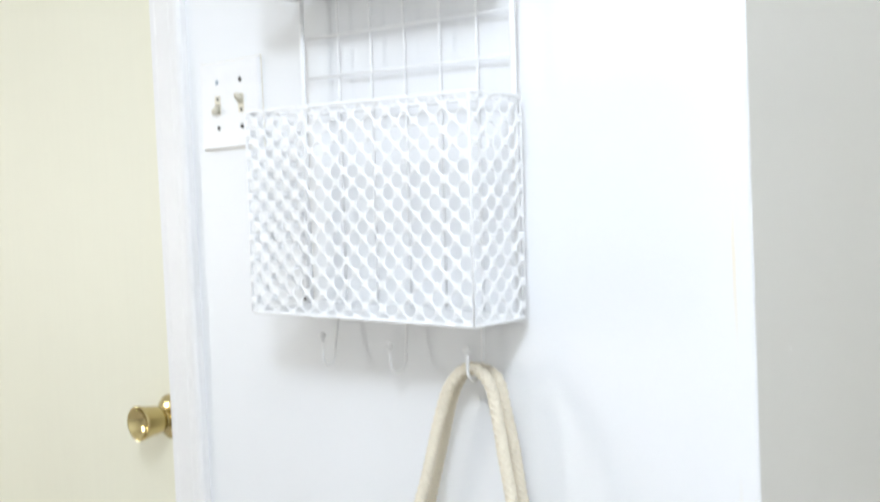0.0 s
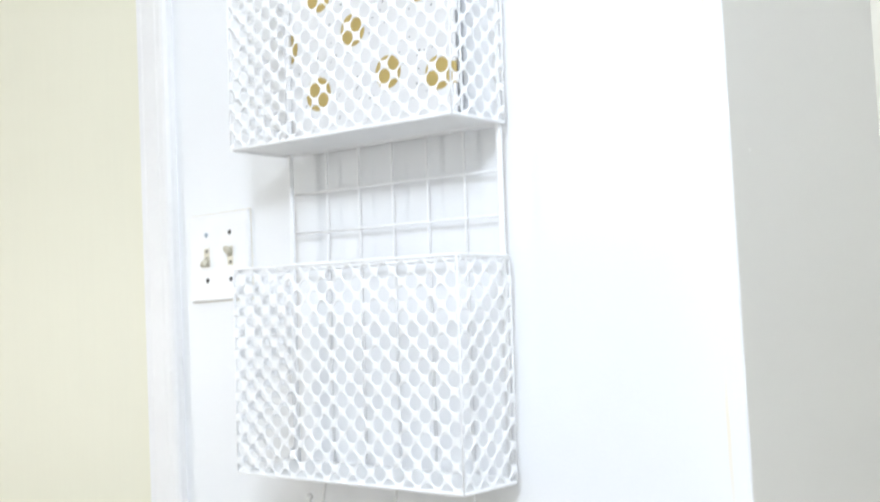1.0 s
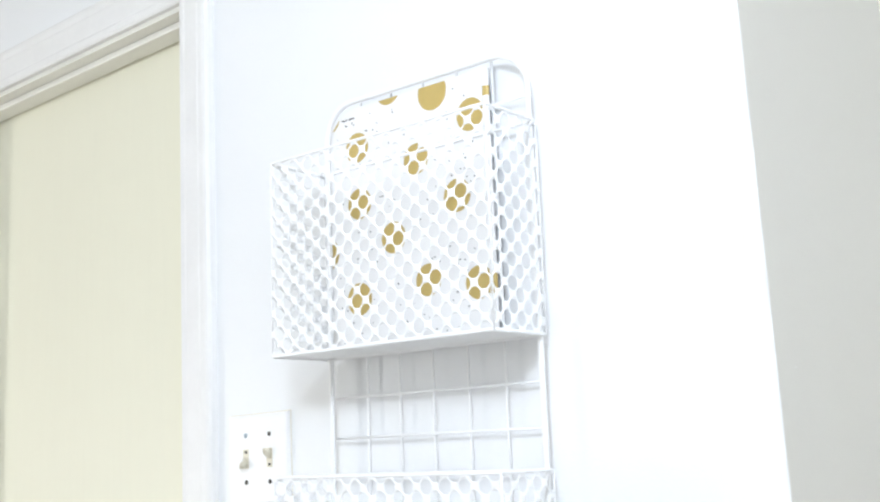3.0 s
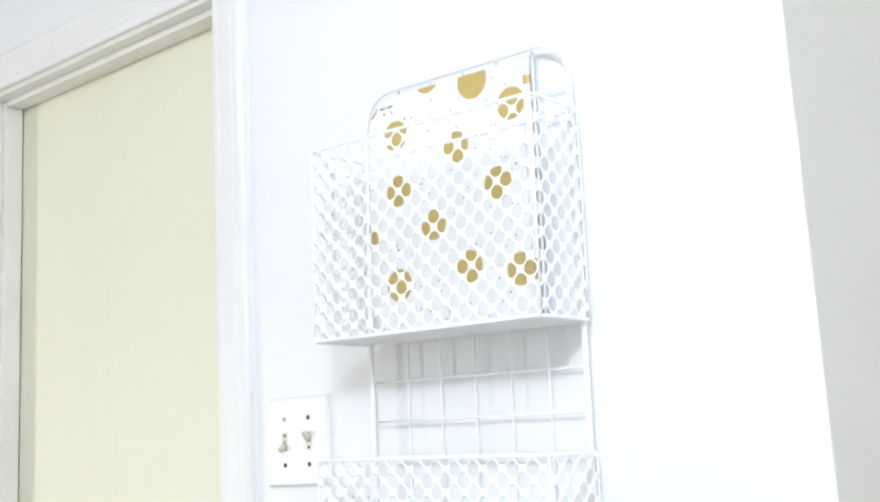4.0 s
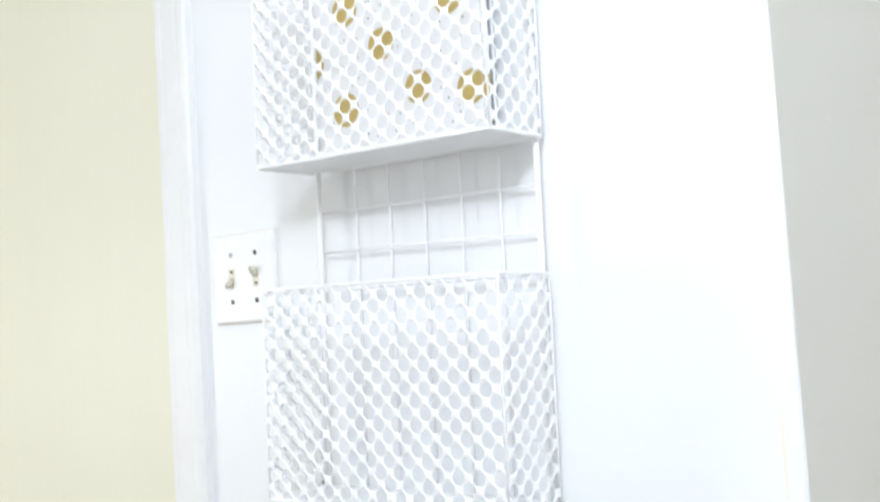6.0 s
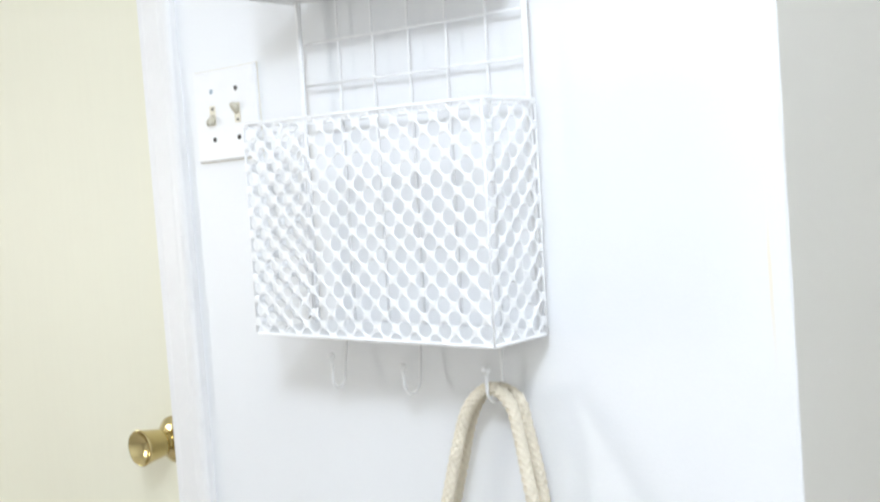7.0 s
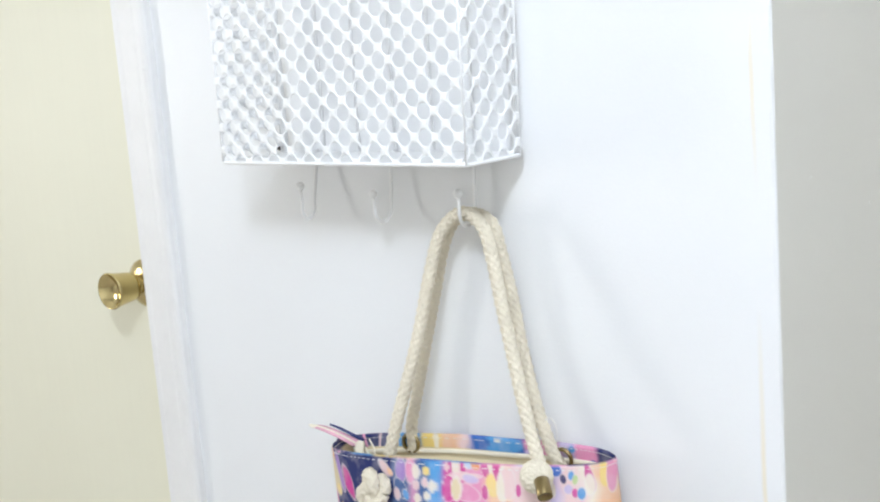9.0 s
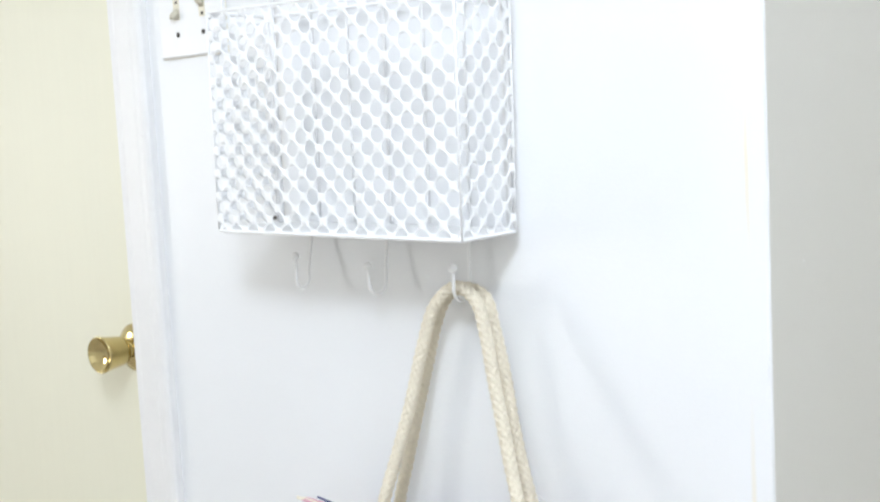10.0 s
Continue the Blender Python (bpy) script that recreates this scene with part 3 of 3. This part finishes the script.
FRONT_OVALS = [(-0.031, -0.009, 0.0059, 0.0099, 0, "pink"), (-0.024, -0.007, 0.0047, 0.0071, 0, "cream"), (-0.011, -0.005, 0.0044, 0.0047, 0, "yellow"), (-0.024, -0.02, 0.0037, 0.0047, 0, "blush"),
    (-0.013, -0.017, 0.0037, 0.0047, 0, "blush"), (-0.004, -0.021, 0.005, 0.0066, 10, "cream"), (-0.011, -0.03, 0.0039, 0.0047, 0, "cream"), (-0.023, -0.033, 0.0037, 0.0044, 0, "cream"),
    (-0.037, -0.031, 0.0033, 0.0052, -30, "sky_b"), (0.014, -0.0, 0.0031, 0.005, 0, "blush"), (0.031, 0.001, 0.0048, 0.0069, 0, "rose"), (0.024, 0.0, 0.0049, 0.0069, 0, "cream"),
    (0.04, 0.004, 0.0048, 0.0045, 0, "sky_w"), (0.047, 0.004, 0.0048, 0.0049, 0, "orange")]
FRONT_MIDDLE = [(0.014, -0.02, 0.0067, 0.0136, 10, "rose"), (0.039, -0.024, 0.012, 0.008, 0, "pink"), (0.034, -0.007, 0.0185, 0.0032, 0, "blush"), (0.042, -0.01, 0.0091, 0.0042, 12, "lavender"),
    (0.024, -0.019, 0.0053, 0.0106, 0, "cream"), (0.023, -0.02, 0.0038, 0.0089, 0, "sand"), (0.058, 0.001, 0.0043, 0.0098, -8, "rose"), (0.064, 0.004, 0.0034, 0.0075, -10, "cream"),
    (0.064, -0.014, 0.0072, 0.0113, -5, "yellow"), (0.071, -0.001, 0.0051, 0.0116, -10, "rose"), (0.056, -0.021, 0.0036, 0.0076, 0, "rose"), (0.076, -0.012, 0.0034, 0.015, 0, "cream")]
FRONT_KNOT_END = [(0.082, -0.012, 0.0083, 0.0131, 0, "blush"), (0.073, -0.016, 0.0038, 0.0113, 0, "cream"), (0.091, -0.018, 0.0029, 0.0075, 0, "rose"), (0.124, 0.007, 0.0043, 0.0036, 0, "navy"),
    (0.129, 0.008, 0.0059, 0.004, 0, "rose"), (0.127, -0.001, 0.0047, 0.0051, 0, "blue"), (0.133, -0.009, 0.0029, 0.0047, -10, "navy"), (0.14, -0.006, 0.0031, 0.0054, 10, "sky_b"),
    (0.143, -0.01, 0.0031, 0.0061, 10, "green"), (0.137, -0.018, 0.0039, 0.0047, 0, "lavender"), (0.149, 0.008, 0.0049, 0.0032, 0, "pink"), (0.154, -0.007, 0.0038, 0.0134, -8, "rose")]
FRONT_CORNER = [(0.142, -0.022, 0.0027, 0.0047, 0, "rose"), (0.154, -0.014, 0.0038, 0.0099, 0, "cream"), (0.165, -0.004, 0.0041, 0.0142, 0, "yellow"), (0.168, -0.009, 0.0022, 0.016, 0, "pink"),
    (0.123, -0.018, 0.0028, 0.0074, 0, "cream"), (0.147, -0.023, 0.0031, 0.0054, 0, "sky_b")]
BACK_SHAPES = [(-0.161, -0.013, 0.006, 0.0062, 10, "sand"), (-0.141, -0.017, 0.0059, 0.0062, 0, "sand"), (-0.109, -0.013, 0.0078, 0.0097, 0, "sky_b"), (-0.146, -0.007, 0.0015, 0.0132, -10, "pink"),
    (-0.13, -0.006, 0.0015, 0.0131, 10, "blush"), (-0.071, -0.007, 0.0085, 0.0128, 0, "yellow"), (-0.061, -0.006, 0.0035, 0.0127, 0, "cream"), (0.018, -0.002, 0.0074, 0.0028, 0, "cream"),
    (-0.001, -0.006, 0.0105, 0.0062, 0, "blue"), (0.03, -0.008, 0.0113, 0.0071, 0, "sky_b"), (0.038, -0.005, 0.0101, 0.007, 10, "sky_b"), (0.055, -0.004, 0.0075, 0.0064, 0, "pink"),
    (0.055, -0.014, 0.0058, 0.0044, 0, "lavender"), (0.107, -0.005, 0.005, 0.0035, 0, "sky_b"), (0.123, -0.009, 0.0127, 0.0073, 0, "pink"), (0.132, -0.015, 0.0037, 0.0027, 0, "blue"),
    (0.056, 0.003, 0.0066, 0.0016, 0, "cream")]
FRONT_BANDS = [(-0.18, "peach"), (-0.156, "navy"), (-0.053, "slate"), (-0.032, "pink"), (-0.025, "slate"), (-0.009, "sky_b"), (0.010, "rose"), (0.030, "pink"),
               (0.058, "peach"), (0.082, "blush"), (0.118, "lavender"), (0.130, "blush"), (0.150, "cream"), (0.158, "peach")]
BACK_BANDS = [(-0.18, "navy"), (-0.115, "sky_b"), (-0.080, "yellow"), (-0.055, "peach"), (-0.030, "blush"), (-0.018, "blue"), (0.004, "sky_b"),
              (0.030, "blue"), (0.050, "pink"), (0.090, "lavender"), (0.112, "pink"), (0.136, "navy")]
rnd = random.Random(11)
# the lower print, out of the same dyes
LOWER = [(rnd.uniform(-0.17, 0.17), rnd.uniform(-0.30, -0.055), rnd.uniform(0.004, 0.009), rnd.uniform(0.010, 0.028), rnd.uniform(-25, 25),
          rnd.choice(["pink", "rose", "cream", "yellow", "blush", "sky_b", "navy", "lilac", "peach"])) for _ in range(220)]


def printed(me, inner):
    """Lay the print's dyes into the mesh's colour layer: washes side by side, then ovals with pale rims."""
    n = len(me.vertices)
    co = np.empty(n * 3, np.float32)
    me.vertices.foreach_get("co", co)
    x, y, z = co.reshape(n, 3).T
    bend = np.array([noise.noise(Vector((a * 60, b * 25, c * 60))) for a, b, c in zip(x, y, z)])
    rear = np.arange(n) < inner

    def washes(bands):
        at = x + 0.006 * bend
        col = np.tile(np.array(DYES[bands[0][1]]), (n, 1))
        for start, dye in bands[1:]:
            f = np.clip((at - start) / 0.009 + 0.5, 0, 1)[:, None]
            col = col * (1 - f) + np.array(DYES[dye]) * f
        return col

    def ovals(col, shapes, rim):
        for cx, cz, rx, rz, lean, dye in shapes:
            near = np.nonzero((abs(x - cx) < rx + rz + 0.004) & (abs(z - cz) < rx + rz + 0.004))[0]
            a = radians(lean)
            dx, dz = x[near] - cx, z[near] - cz
            u, v = dx * math.cos(a) - dz * math.sin(a), dx * math.sin(a) + dz * math.cos(a)
            d = np.sqrt((u / rx) ** 2 + (v / rz) ** 2) + 0.42 * bend[near]
            if rim and dye not in ("peach", "yellow", "navy"):
                f = (0.6 * np.clip((1.16 - d) / 0.10, 0, 1) * np.clip((d - 0.9) / 0.1, 0, 1))[:, None]
                col[near] = col[near] * (1 - f) + np.array((0.85, 0.78, 0.76)) * f
            f = (0.92 * np.clip((1.08 - d) / 0.22, 0, 1))[:, None]
            col[near] = col[near] * (1 - f) + np.array(DYES[dye]) * f
        return col

    front = washes(FRONT_BANDS)
    for shapes in (FRONT_NEAR_TAB, FRONT_OVALS, FRONT_MIDDLE, FRONT_KNOT_END, FRONT_CORNER, LOWER):
        front = ovals(front, shapes, True)
    back = ovals(washes(BACK_BANDS), BACK_SHAPES + LOWER, False)
    col = np.ones((n, 4), np.float32)
    col[:, :3] = np.where(rear[:, None], back, front)
    me.color_attributes.new("dye", "FLOAT_COLOR", "POINT").data.foreach_set("color", col.ravel())


FACE = 0.057
AROUND = 800
rings = [bag_ring(FACE * k / 20, 0.0022, AROUND) for k in range(20, 2, -1)] + [[(x, y, z + 0.0012) for x, y, z in bag_ring(0.0, 0.0013, AROUND)]]
rings += [bag_ring(v, 0.0, AROUND) for v in [0.004 + 0.0035 * k for k in range(56)] + [0.22, 0.26, 0.32, 0.4, 0.5, 0.6, 0.7, 0.8, 0.88, 0.94, 0.98]]
rings += [[(x * 0.97, y * 0.8, z - 0.001) for x, y, z in bag_ring(1.0, 0.0, AROUND)]]
body = part("body", loft(rings, True), PRINT, bag, "canvas printed with navy, pink, blue and yellow washes", True)
printed(body.data, 19 * AROUND)
rings = [bag_ring(v, 0.0034) for v in (FACE - 0.012, FACE, 0.15, 0.3, 0.5, 0.7, 0.9)]
part("lining", loft(rings, True), CANVAS, bag, "tan canvas lining", True)
zip_line = [(x * 0.985, y, z + 0.003 * math.sin(4 * (x + 0.05))) for x, y, z in bag_ring(FACE, 0.0050)[3:54]]
part("zip_tape", tube(zip_line, 0.0017, 8, flat=1.6), PIPING, bag, "cream zip tape", True)
# the lining's flap pulled across below the zip
flap = []
for f in (0.0, 0.25, 0.5, 0.75, 1.0):
    src = bag_ring(FACE + 0.02 + 0.05 * f, 0.005)
    flap.append([(x, y * (1 - 0.55 * f) + (-0.004 * f), z + 0.002 * noise.noise(Vector((x * 30, f * 3, 1)))) for x, y, z in src])
part("inner_flap", loft(flap), CANVAS, bag, "", True)
# stitches along the rim
rim = bag_ring(0.012, -0.0003, 480)
bm = bmesh.new()
for k in range(0, 480, 4):
    tube([rim[k], rim[(k + 1) % 480], rim[(k + 2) % 480]], 0.00035, 5, bm=bm)
tagged(part("stitching", bm, THREAD, bag, "white stitches along the rim"), kind="stuff")
rim = bag_ring(0.012, 0.0026, 480)
bm = bmesh.new()
for k in range(0, 480, 4):
    tube([rim[k], rim[(k + 1) % 480], rim[(k + 2) % 480]], 0.00035, 5, bm=bm)
tagged(part("inner_stitching", bm, THREAD, bag), kind="stuff")
# zip end tab that sticks out at one end: printed strip, navy back edge, frayed cream tip


def strip(keys, half, thick, across=(0, 1, 0.25)):
    """A soft ribbon along key points, half as wide as given, pinched towards its end."""
    line = smooth_line(keys, 6)
    wide = Vector(across).normalized()
    out = []
    for k, p in enumerate(line):
        f = k / (len(line) - 1)
        w = half * (1 - 0.45 * f ** 2)
        lift = Vector((0, 0, thick))
        ripple = wide * (0.0006 * math.sin(7 * f))
        out.append([p - wide * w + ripple, p - wide * w * 0.4 + lift, p + wide * w * 0.4 + lift, p + wide * w + ripple, p + wide * w * 0.4 - lift, p - wide * w * 0.4 - lift])
    return loft(out, True)


TAB = [(-0.140, -0.002, -0.002), (-0.152, -0.004, 0.004), (-0.166, -0.006, 0.011), (-0.180, -0.008, 0.016), (-0.190, -0.009, 0.017)]
tab = part("zip_tab", strip(TAB, 0.0062, 0.0011), PINK, bag, "pink printed zip end tab", True)
part("tab_edge", strip([(x + 0.006, y + 0.0062, z + 0.0020) for x, y, z in TAB[:4]], 0.0022, 0.0009), NAVY_TAPE, tab, "navy printed edge", True)
part("tab_stripe", strip([(x, y - 0.001, z + 0.0010) for x, y, z in TAB], 0.0013, 0.0006), PIPING, tab, "pale printed stripe", True)
part("tab_tip", strip([(-0.186, -0.0085, 0.0168), (-0.191, -0.0095, 0.0178), (-0.196, -0.0105, 0.0192)], 0.0034, 0.0010), PIPING, tab, "frayed cream tip", True)
part("tape_end", strip([(-0.140, 0.000, -0.001), (-0.136, -0.004, -0.006), (-0.134, -0.008, -0.014), (-0.135, -0.010, -0.024)], 0.0070, 0.0012, (0.8, 0.5, 0.2)), PIPING, bag, "folded cream end of the zip tape", True)
for ends in (((-0.137, 0.004, -0.002), (-0.126, -0.002, -0.011), (-0.114, -0.010, -0.022)), ((-0.133, 0.012, -0.001), (-0.121, 0.004, -0.010), (-0.113, -0.008, -0.021))):
    part("zip_cord", tube(smooth_line(ends, 6), 0.0009, 6), PIPING, bag, "thin cream cord", True)


def plait(keys, r, steps, turn, strands=5):
    """A plaited rope: one skin whose relief follows strands wound both ways."""
    line = smooth_line(keys, steps)
    length = [0.0]
    for a, b in zip(line, line[1:]):
        length.append(length[-1] + (b - a).length)
    sides = 40
    bm = bmesh.new()
    rings = []
    for (p, t, u, v), s in zip(frames_along(line), length):
        ring = []
        for k in range(sides):
            a = 2 * math.pi * k / sides
            one = (strands * (a / (2 * math.pi) - s / turn)) % 1.0
            two = (strands * (a / (2 * math.pi) + s / turn)) % 1.0
            over = (math.floor(strands * (a / (2 * math.pi) - s / turn)) + math.floor(strands * (a / (2 * math.pi) + s / turn))) % 2
            w, along = (one, two) if over else (two, one)
            hgt = math.sin(math.pi * w) ** 0.7 * (0.75 + 0.25 * math.sin(math.pi * along))
            q = r * (0.76 + 0.36 * hgt)
            ring.append(bm.verts.new(p + u * (q * math.cos(a)) + v * (q * math.sin(a))))
        rings.append(ring)
    for a, b in zip(rings, rings[1:]):
        for k in range(sides):
            bm.faces.new((a[k], a[(k + 1) % sides], b[(k + 1) % sides], b[k]))
    bm.faces.new(rings[0][::-1])
    bm.faces.new(rings[-1])
    bmesh.ops.recalc_face_normals(bm, faces=bm.faces)
    return bm


inv = bag.matrix_world.inverted()


def to_bag(keys):
    return [inv @ Vector(k) for k in keys]


FRONT_ROPE = [(0.374, -0.082, 0.812), (0.385, -0.075, 0.857), (0.398, -0.066, 0.904), (0.410, -0.057, 0.951), (0.422, -0.048, 1.008), (0.436, -0.042, 1.051),
              (0.461, -0.038, 1.071), (0.487, -0.041, 1.059), (0.500, -0.046, 1.028), (0.512, -0.053, 0.986), (0.525, -0.060, 0.944), (0.540, -0.069, 0.898), (0.553, -0.076, 0.863), (0.564, -0.082, 0.838), (0.566, -0.083, 0.822)]
BACK_ROPE = [(0.361, -0.020, 0.801), (0.364, -0.027, 0.812), (0.365, -0.028, 0.838), (0.374, -0.024, 0.876), (0.388, -0.021, 0.928), (0.406, -0.021, 0.984), (0.422, -0.022, 1.032),
             (0.438, -0.022, 1.059), (0.459, -0.021, 1.068), (0.485, -0.022, 1.059), (0.494, -0.022, 1.029), (0.503, -0.021, 0.984), (0.510, -0.020, 0.933), (0.525, -0.023, 0.875), (0.540, -0.026, 0.838), (0.547, -0.026, 0.824), (0.551, -0.021, 0.812)]
ROPE_R = 0.0062
for keys in (FRONT_ROPE, BACK_ROPE):
    part("handle", plait(to_bag(keys), ROPE_R, 56, 0.044), ROPE, bag, "plaited cream cotton rope handle", True)

# a long knot outside the front panel
keys = []
for k in range(31):
    t = 2 * math.pi * k / 30
    rad = 0.0078 + 0.0048 * math.cos(3 * t)
    p = Vector((rad * math.cos(2 * t), 0.0062 * math.sin(3 * t), 1.45 * rad * math.sin(2 * t)))
    keys.append(Matrix.Translation((-0.071, -0.066, -0.026)) @ pose(0, 0, 0, 0, 12, 0) @ p)
part("knot", plait(keys, 0.0066, 12, 0.040), ROPE, bag, "cotton rope knot", True)
# a round knot: strands that run over a ball and cross one another
bm = bmesh.new()
bmesh.ops.create_uvsphere(bm, u_segments=72, v_segments=44, radius=1.0)
for vert in bm.verts:
    p = vert.co.normalized()
    lon, lat = math.atan2(p.y, p.x), math.asin(max(-1, min(1, p.z)))
    one, two = (7 * lon / (2 * math.pi) + lat * 1.9) % 1.0, (7 * lon / (2 * math.pi) - lat * 1.9) % 1.0
    over = (math.floor(7 * lon / (2 * math.pi) + lat * 1.9) + math.floor(7 * lon / (2 * math.pi) - lat * 1.9)) % 2
    relief = math.sin(math.pi * (one if over else two)) ** 0.7 * math.cos(lat) ** 0.5
    vert.co = p * (0.86 + 0.16 * relief)
bmesh.ops.transform(bm, matrix=Matrix.Translation((0.121, -0.063, 0.002)) @ pose(0, 0, 0, 70, 0, 25) @ Matrix.Diagonal((0.0155, 0.0155, 0.0115, 1)), verts=bm.verts)
part("knot", bm, ROPE, bag, "round cotton rope knot", True)
cap_m = Matrix.Translation((0.130, -0.070, 0.002)) @ pose(0, 0, 0, 128, 0, 38) @ Matrix.Diagonal((0.70, 0.70, 0.72, 1))
bm = lathe([(0.0, 0.0), (0.0098, 0.0), (0.0102, 0.0006), (0.0102, 0.0245), (0.0098, 0.0252), (0.0088, 0.0252), (0.0082, 0.0235), (0.0, 0.0225)], 28)
bmesh.ops.transform(bm, matrix=cap_m, verts=bm.verts)
part("end_cap", bm, OLD_BRASS, bag, "antique brass end cap", True)
for gx, gy, gz in ((-0.091, 0.0285, -0.0090), (0.098, 0.0245, -0.0130)):
    ringp = [(gx + 0.0098 * math.cos(2 * math.pi * k / 24), gy + 0.002, gz + 0.0098 * math.sin(2 * math.pi * k / 24)) for k in range(24)]
    part("grommet", tube(ringp, 0.0022, 8, True), OLD_BRASS, bag, "antique brass grommet", True)
loop_pts = smooth_line([(0.449, -0.030, 0.842), (0.4515, -0.026, 0.857), (0.456, -0.022, 0.861), (0.461, -0.020, 0.853), (0.461, -0.020, 0.838), (0.457, -0.022, 0.826)], 8)
part("tag_loop", tube(to_bag([(p.x + 0.083, p.y, p.z + 0.004) for p in loop_pts]), 0.0006, 6), THREAD, bag, "thin loose tag loop", True)

# specks of paint on the side wall
for y, z in ((0.084, 1.091), (0.252, 1.044), (0.044, 1.441)):
    bm = bmesh.new()
    bmesh.ops.create_uvsphere(bm, u_segments=8, v_segments=6, radius=0.0010, matrix=Matrix.Translation((EDGE, y, z)))
    tagged(part("paint_speck", bm, TRIM, None, "", True), "small white paint speck on the side wall", "paint speck", "paint specks", "structure")
